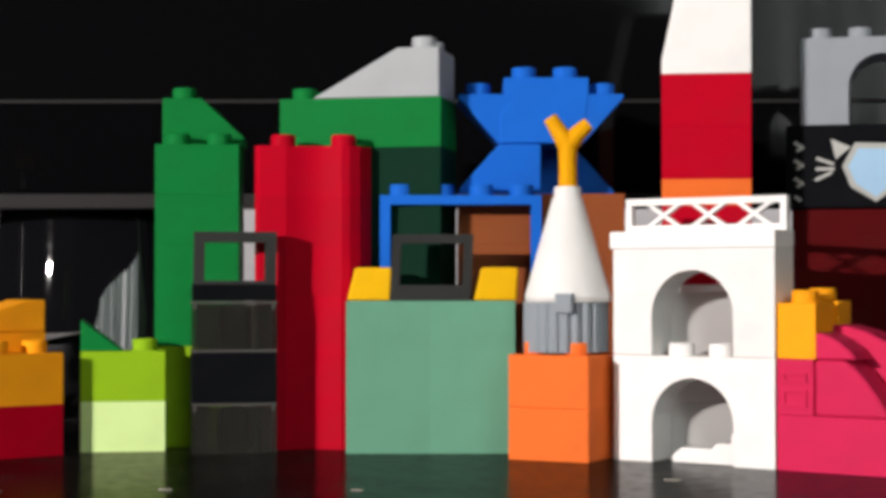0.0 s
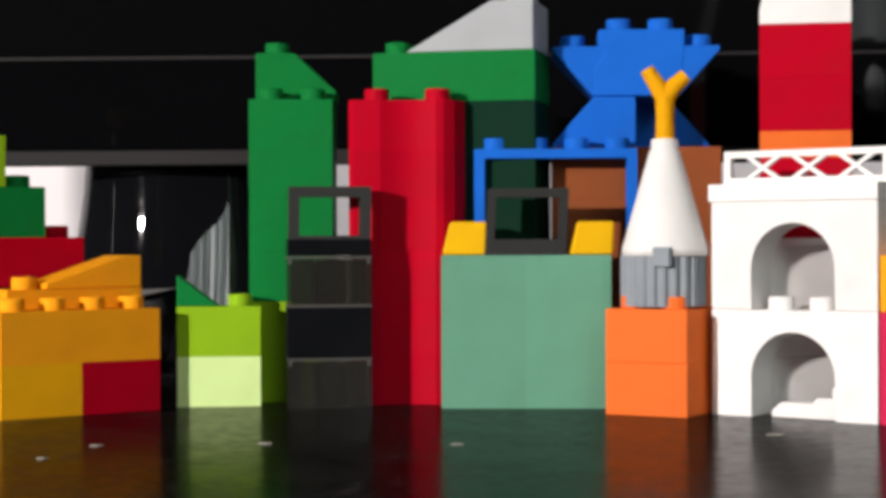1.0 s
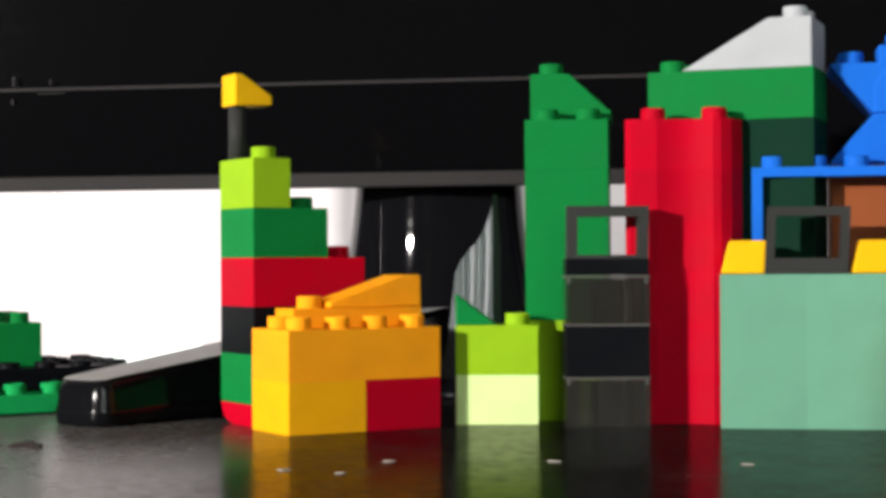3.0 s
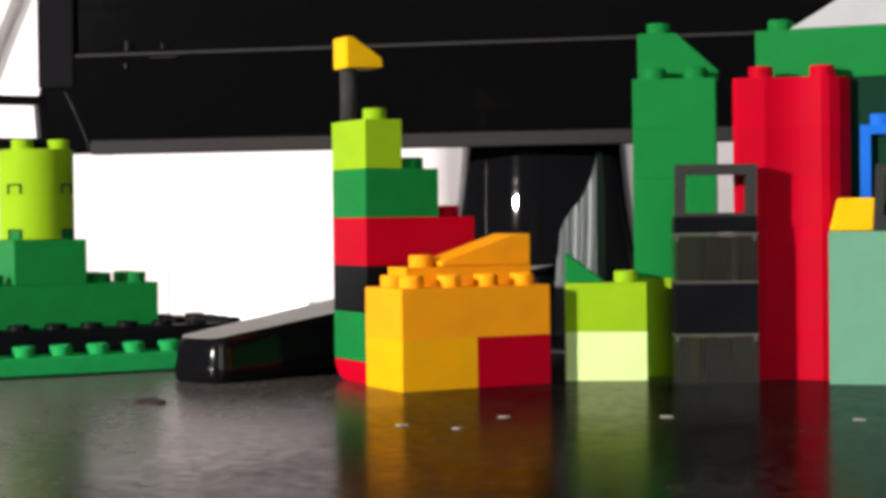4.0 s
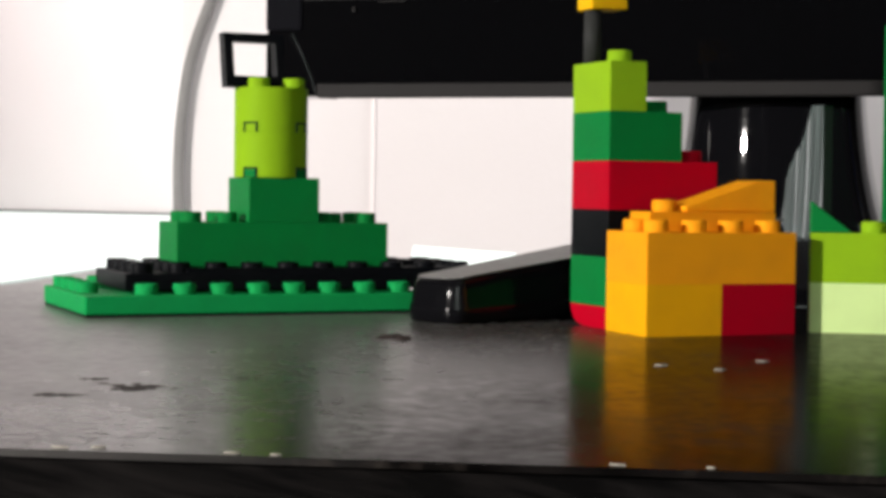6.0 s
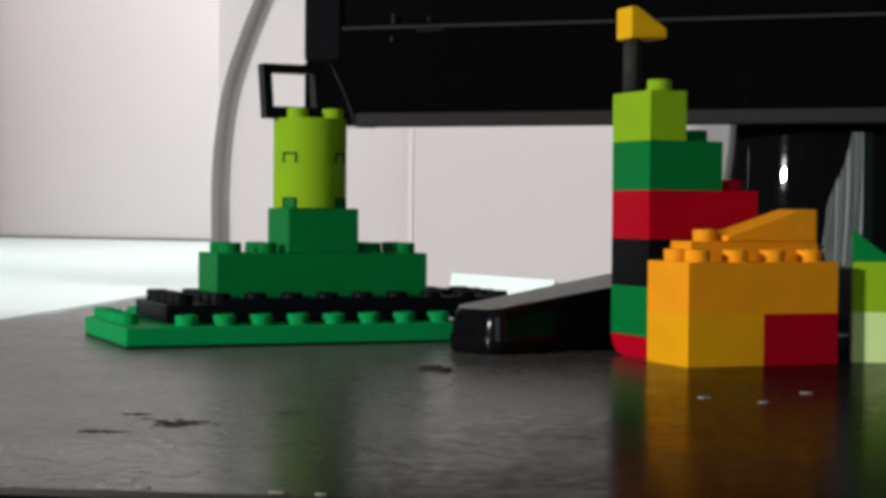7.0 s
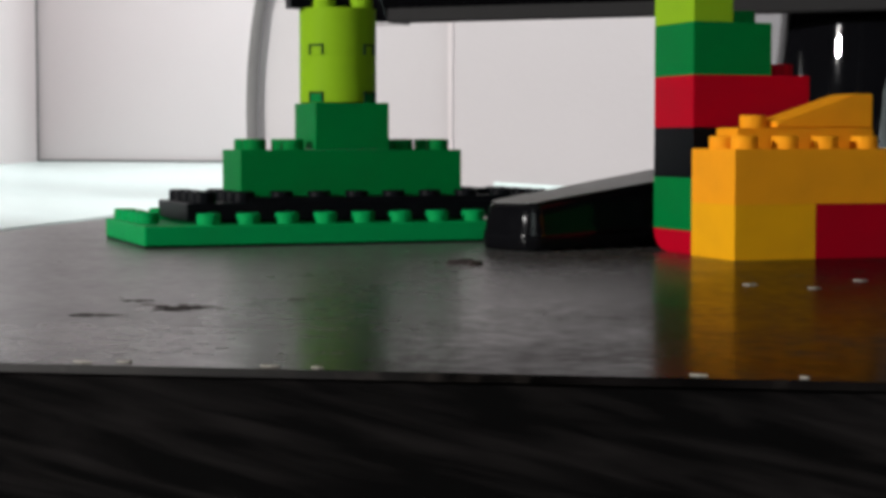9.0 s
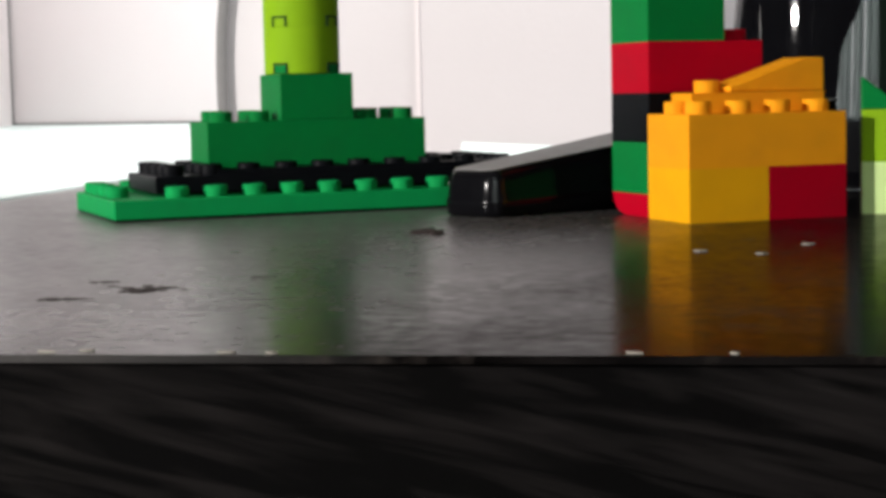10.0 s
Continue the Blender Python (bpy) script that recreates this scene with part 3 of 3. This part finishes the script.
def white_castle():
    t = thing("block_castle", 98.6, -24, -35, "white block castle with two stacked arches and a lattice fence", "toy building", TOY)
    for k in range(2):
        a = part("arch_brick", prism_mesh(arch_outline(63.8, 38.3, 32, 30.5), 0, 15.8, WHITE, "y", 0.35), t, (0, 0, 38.4 * k))
        if k == 0:
            for i in (1, 2):
                part("stud", stud_mesh(WHITE), a, (7.9 + 16 * i, 7.9, 38.3))
    part("plate", box_mesh(65, 16, 6.0, WHITE), t, (-1.0, -0.4, 76.9))
    f = part("fence", frame_mesh(63.8, 12.2, 3, 2.4, WHITE), t, (0.4, 9, 82.9))
    for i in range(3):
        for s in (1, -1):
            bm = bmesh.new()
            x0 = 5 + 18 * i
            o = [(x0, 0), (x0 + 2.6, 0), (x0 + 18 + 2.6, 12), (x0 + 18, 12)] if s > 0 else [(x0 + 18, 0), (x0 + 20.6, 0), (x0 + 2.6, 12), (x0, 12)]
            prism(bm, o, 0.4 if s > 0 else 0.6, 2.6 if s > 0 else 2.4)
            part("lattice_bar", finish(bm, WHITE), f)


def red_white_tower():
    t = thing("block_tower", 120.6, 10.4, -7.5, "white, red and orange block tower with tapering white top", "toy tower", TOY, 1.07)
    brick(t, 2, 2, (0, 0, 0), WHITE, 2.8, (), "plate")
    for k, m in enumerate((WHITE, WHITE, WHITE, RED, None, RED, RED)):
        if m:
            brick(t, 2, 2, (0, 0, 2.8 + 18.9 * k), m, 18.9, studs=())
    brick(t, 2, 2, (0, 0, 78.4), RED, 9.4, (), "plate")
    brick(t, 2, 2, (0, 0, 87.8), ORANGE, 9.5, (), "plate")
    slope(t, [(0, 0), (32, 0), (32, 57), (11, 57), (0, 5)], 31.6, (0, 0, 135.1), WHITE, label="tapering white block")
    # added white backing, turned to catch the lamp and lighten the arch openings
    w = thing("block_stack", 120.8, -19.4, 22, "added thin white bricks behind the arches that brighten their openings", "toy building", TOY, 1.06)
    for k in range(3):
        part("brick", box_mesh(31.8, 8, 19.15, WHITE), w, (0, 0, 19.2 * k))
    s = thing("block_step", 118.6, -32.6, -35, "low white stepped block inside the arch", "toy block", TOY)
    part("step", prism_mesh([(0, 0), (28.5, 0), (28.5, 11.5), (23.5, 11.5), (23.5, 7.6), (17.5, 7.6), (16, 5.6), (4, 5.6), (0, 2.5)], 0, 9.5, WHITE, "y", 0.6), s)


def pink_group():
    t = thing("block_wall", 151.2, -62, -35, "glossy crimson block wall with curved slope and amber bricks", "toy building", TOY)
    brick(t, 4, 2, (0, 0, 0), CRIMSON, studs=(), bevel=0.4)
    part("brick", box_mesh(13.5, 31.8, 19.2, CRIMSON, 0.4), t, (0, 0, 19.2))
    slope(t, [(0, 0), (27, 0), (25.5, 2.5), (22.5, 7), (18.5, 12.3), (14.5, 16.6), (11, 19.1), (0, 19.1)], 15, (13.7, 0.2, 19.2), CRIMSON, name="curved_brick", bevel=1.2)
    slope(t, [(0, 0), (15, 0), (12.5, 3.2), (8, 6.6), (3, 8.8), (0, 9.2)], 15, (13.7, 0.5, 38.4), CRIMSON, name="curved_brick", bevel=1.0)
    slope(t, [(0, 0), (50, 0), (46, 8), (38, 17), (29, 24), (20, 28.5), (12, 30.5), (0, 30.5)], 15, (6, 16.2, 19.2), CRIMSON, name="curved_brick", bevel=1.0)
    for z, h in ((22.0, 6.2), (30.4, 3.6)):
        part("embossed_ring", frame_mesh(9.0, h, 0.9, 1.1, CRIMSON), t, (2.2, -0.75, z))
    a = part("brick", box_mesh(14.2, 15.6, 19.2, AMBER, 0.5), t, (0, 0.2, 38.4))
    part("stud", stud_mesh(AMBER), a, (7.1, 7.8, 19.1))
    c = part("brick", box_mesh(13.6, 13.6, 8.4, AMBER, 0.4), t, (1.6, 16.8, 49.8), 4)
    part("stud", stud_mesh(AMBER), c, (5.6, 6.8, 8.3))


def dark_stack():
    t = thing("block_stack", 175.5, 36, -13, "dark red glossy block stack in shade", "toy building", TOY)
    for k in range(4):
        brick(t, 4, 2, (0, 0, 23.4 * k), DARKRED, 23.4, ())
    b = thing("printed_box", 172.8, 34, -13, "black box with pale blue printed drawing", "box", "", 0.965, 93.7)
    part("box_body", box_mesh(70, 34, 34.2, BLACK, 0.8), b)
    for k in range(7):
        part("print_bar", box_mesh(3.2, 0.3, 1.4, CHALK, 0), b, (3.0 + (k % 2) * 1.8, -0.35, 4.5 + 3.7 * k), ry=-35 if k % 2 else 35)
    for z, a in ((11, -25), (15.5, 0), (20, 20)):
        part("print_bar", box_mesh(7.5, 0.3, 1.3, CHALK, 0), b, (12, -0.35, z), ry=a)
    part("print_patch", prism_mesh([(22.6, 17.2), (26, 8.6), (36, 2.5), (44.6, 8.6), (48, 17), (44.2, 26.2), (27.6, 26.8)], -0.25, -0.05, CHALK, "y", 0), b, label="pale outline of the drawing")
    part("print_patch", prism_mesh([(25, 17), (28, 10), (36, 4.5), (43, 10), (46, 17), (43, 24), (29, 24.5)], -0.4, -0.05, PRINT, "y", 0), b)
    part("print_patch", prism_mesh([(18, 28.5), (26, 25), (20, 20)], -0.4, -0.05, CHALK, "y", 0), b)
    g = thing("arch_block", 178.7, 34, -13, "light grey arch block with studs", "toy block", TOY, 0.965, 126.8)
    a = part("arch_brick", prism_mesh(arch_outline(66, 36.0, 27, 29), 0, 31.6, PALEGREY, "y", 0.5), g)
    studs_on(a, PALEGREY, grid(4, 2), 35.9)


def yellow_fort():
    t = thing("block_fort", -154.4, -47, 40, "yellow block fort with a red corner brick and sloped roof", "toy building", TOY)
    brick(t, 2, 2, (0, 0, 0), FORT, studs=())
    brick(t, 2, 2, (32, 0, 0), RED, studs=())
    brick(t, 4, 2, (0, 0, 19.2), AMBER)
    q = part("plate", box_mesh(55.2, 15.6, 7.4, AMBER), t, (9.7, 16.1, 38.4))
    part("stud", stud_mesh(AMBER), q, (10.4, 7.8, 7.4))
    slope(t, [(0, 0), (39.5, 0), (39.5, 12.2), (31.5, 12.2), (0, 2.2)], 15.6, (25.3, 16.2, 45.9), AMBER)


def colour_tower():
    t = thing("block_tower", -175.8, -16.5, 40, "stepped red, green, black and lime block tower with yellow flag", "toy tower", TOY)
    part("curved_plate", prism_mesh([(0, 0), (20, 0), (25, 0.8), (28.5, 2.6), (30.8, 5.2), (31.8, 8.5), (0, 8.5)], 0, 47.8, RED, "x", 0.15), t, label="red base piece with a rounded lower end")
    brick(t, 3, 2, (0, 0, 8.6), GREEN, 19.2, ())
    brick(t, 3, 2, (0, 0, 27.8), BLACK, 18.4, ())
    brick(t, 3, 2, (0, 0, 46.2), RED, 18.9, [(2, 0), (2, 1)])
    brick(t, 2, 2, (0, 0, 65.1), GREEN, 19.2, [(1, 0), (1, 1)])
    brick(t, 1, 2, (0, 0, 84.3), LIME, 19.2, [(0, 0)])
    part("flag_pole", lathe([(0, 102), (3.4, 102), (3.4, 125), (0, 125)], CHARCOAL, 20), t, (3.9, 23.5, 0), label="dark flag pole")
    part("flag", prism_mesh([(0, 0), (16.2, 0.4), (16.2, 4.4), (3.4, 12.6), (0, 12.6)], 0, 13, YELLOW, "y", 0.8), t, (-0.1, 16.5, 124.6), 0, "yellow wedge flag")


def ship():
    t = thing("block_ship", -382.1, -47.5, 40.7, "green block ship with lime round tower and black frame", "toy ship", TOY)
    p = part("plate", box_mesh(150, 87, 7.7, BRIGHTGREEN, 0.7), t, (-2.5, -4.6, 0.8), label="bright green base plate")
    # black strip put in as the contact shadow below the plate
    part("plate_foot", box_mesh(149.2, 86.2, 0.8, BLACK, 0), t, (-2.1, -4.8, 0), label="black strip for the shadow gap under the plate")
    for i in range(8):
        part("stud", stud_mesh(BRIGHTGREEN), p, (27.0 + 15.9 * i, 8.4, 7.6))
    for x, y in ((6.5, 27), (6.5, 43), (6.5, 59), (6.5, 76), (22, 79), (38, 79)):
        part("stud", stud_mesh(BRIGHTGREEN), p, (x, y, 7.6))
    d = part("deck", box_mesh(160, 57.6, 7.0, BLACK, 0.5), t, (18, 13.2, 9.6), label="black studded strip")
    part("deck_rail", box_mesh(134, 9.8, 2.3, BLACK, 0.2), d, (26, 0.3, 6.9))
    part("deck_support", box_mesh(120, 52, 1.3, BLACK, 0.2), t, (22, 16, 8.4))
    for i in range(10):
        for j, y in enumerate((5.2, 20, 35, 50.5)):
            if i < 2 or i > 7 or j in (0, 3):
                part("stud", stud_mesh(BLACK), d, (8 + 16 * i, y, 7.0))
    brick(t, 6, 2, (42.5, 24, 16.7), GREEN, 21.1, [(0, 0), (1, 0), (4, 0), (5, 0), (0, 1), (1, 1), (4, 1), (5, 1)])
    brick(t, 2, 2, (74.2, 24, 37.9), GREEN, 19.4, None)
    for k in range(2):
        c = part("round_brick", lathe([(0, 0), (15.6, 0), (16.0, 0), (16.1, 0.1), (16.1, 0.5), (16.1, 19.0), (16.1, 19.45), (16.0, 19.58), (15.6, 19.58), (0, 19.58)], LIME, 48), t, (88.4, 39.0, 57.4 + 19.6 * k), label="lime round brick")
        for a in (-141, -53):
            # dark bars paint the shadow that lies in the notch's gap
            bm = bmesh.new()
            for x0, x1, z0, z1 in ((0, 7, 3.6, 4.4), (0, 0.7, 0, 3.6), (6.3, 7, 0, 3.6)):
                prism(bm, [(x0, z0), (x1, z0), (x1, z1), (x0, z1)], 0, 1.2)
            ca, sa = math.cos(radians(a)), math.sin(radians(a))
            part("notch", finish(bm, DARKGREEN), c, (16.35 * ca + 3.5 * sa, 16.35 * sa - 3.5 * ca, 0.1), a + 90, "dark bars drawn for the shadowed gap of a clip notch")
            if not k:
                part("clip", box_mesh(5.4, 1.0, 3.4, GREEN, 0.2), c, (16.30 * ca + 2.7 * sa, 16.30 * sa - 2.7 * ca, 0.1), a + 90, "green stud showing in the notch")
        if k:
            for x, y in ((-8, -7.5), (8, -7.5), (-8, 7.5), (8, 7.5)):
                part("stud", stud_mesh(LIME), c, (x, y, 19.3))
    part("window_frame", frame_mesh(27, 23.5, 8, 3.8, BLACK, -1.6, 5.0), t, (67.0, 35, 96.6), label="black window frame")


def curtain():
    t = thing("curtain", 0, 0, 0, "pale greenish cloth hanging in vertical folds at the window", "curtain")
    rnd = random.Random(11)
    x = 40.0
    while x < 1350:
        w = rnd.uniform(20, 55)
        bm = bmesh.new()
        pts = [(w * q / 8, 22 * math.sin(math.pi * q / 8)) for q in range(9)]
        lo, hi = ([bm.verts.new((px, py, z)) for px, py in pts] for z in (340, 1690))
        for q in range(8):
            bm.faces.new((lo[q], lo[q + 1], hi[q + 1], hi[q]))
        part("fold", finish(bm, CLOTH, True), t, (x, -2350 + rnd.uniform(-10, 10), 0), rnd.uniform(-8, 8))
        x += w + rnd.choice((2, 5, 10, 18))


def drape():
    """Added dark shape across the lower window corner, for the viewer's outline in reflections."""
    t = thing("drape", 0, 0, 0, "added dark shape across the lower window corner, shaping its reflection", "drape")
    edge = [(-500, 1690), (60, 1690), (105, 1250), (143, 960), (174, 790), (230, 715), (307, 650), (375, 600), (440, 520), (494, 440), (540, 300), (570, -735), (-500, -735)]
    part("cloth", prism_mesh(edge, -6, 6, REFLECTION_MASK, "y", 2.0), t, (0, -2296, 0))
    for k in range(6):
        part("mask_rib", lathe([(0, -735), (26, -735), (20, 300 + 40 * k), (14, 640), (9, 900), (0, 900)], REFLECTION_MASK, 20), t, (-440 + 84 * k, -2290, 0))


def crumbs():
    rnd = random.Random(5)
    for x, y, w, d in ((-129, -151, 5.5, 4.5), (-110, -157, 4.5, 3.5), (-102, -124, 6.5, 3.5), (-50, -118, 7, 3), (10, -120, 6, 2), (112, -92, 8, 2.5), (-209, -375, 5, 1.6), (-202, -372, 4, 2), (-174, -369, 6, 1.8), (-165, -368, 3, 1.4), (-99, -355, 5, 1.8), (-81, -352, 3, 1.6)):
        n = 9
        pts = [(w / 2 * (0.7 + 0.5 * rnd.random()) * math.cos(2 * math.pi * k / n), d / 2 * (0.7 + 0.5 * rnd.random()) * math.sin(2 * math.pi * k / n)) for k in range(n)]
        ob = new("crumb", prism_mesh([(0.72 * x, 0.72 * y) for x, y in pts], 0.03, 0.35, CHIP, "z", 0))
        ob.matrix_basis = pose(x * MM, y * MM, 0, 0, 0, rnd.uniform(-20, 20))
        tagged(ob, "small pale crumb lying on the black desk", "crumb", "crumbs on the desk")
    for x, y, w, d in ((-240, -88, 13, 11), (-245, -270, 16, 13), (-266, -256, 7, 4), (-254, -293, 14, 4), (-229, -238, 6, 4)):
        bm = bmesh.new()
        for f in range(26):
            fx, fy, r = rnd.gauss(0, w * 0.26), rnd.gauss(0, d * 0.26), rnd.uniform(0.4, 1.8) * w / 16
            n = 8
            prism(bm, [(fx + 1.3 * r * rnd.uniform(0.5, 1.2) * math.cos(2 * math.pi * k / n), fy + r * rnd.uniform(0.5, 1.2) * math.sin(2 * math.pi * k / n)) for k in range(n)], 0.02, 0.10 + 0.004 * f, "z")
        ob = new("stain", finish(bm, SMEAR))
        ob.matrix_basis = pose(x * MM, y * MM, 0, 0, 0, 20)
        tagged(ob, "dull dark flaky stain on the black desk", "stain", "stains on the desk")
    for x, y, w, d in ((-237, -92, 13, 7), (-231, -97, 6, 4)):
        bm = bmesh.new()
        rim = [(w / 2 * rnd.uniform(0.7, 1.1) * math.cos(0.6 * k), d / 2 * rnd.uniform(0.7, 1.1) * math.sin(0.6 * k)) for k in range(10)]
        low = [bm.verts.new((px, py, 0.05)) for px, py in rim]
        high = [bm.verts.new((0.8 * px, 0.8 * py, rnd.uniform(0.7, 1.7))) for px, py in rim]
        crown = bm.verts.new((0, 0, 1.6))
        bm.faces.new(low[::-1])
        for k in range(10):
            bm.faces.new((low[k], low[(k + 1) % 10], high[(k + 1) % 10], high[k]))
            bm.faces.new((high[k], high[(k + 1) % 10], crown))
        ob = new("flake", finish(bm, SMEAR))
        ob.matrix_basis = pose(x * MM, y * MM, 0, 0, 0, rnd.uniform(0, 40))
        tagged(ob, "curled dark brown flake lying on the desk", "flake", "flakes on the desk")


for build in (sage_house, lime_house, green_tower, black_tower, red_tower, slope_tower, blue_castle, rocket, white_castle, red_white_tower,
              pink_group, dark_stack, yellow_fort, colour_tower, ship, curtain, drape, crumbs):
    build()
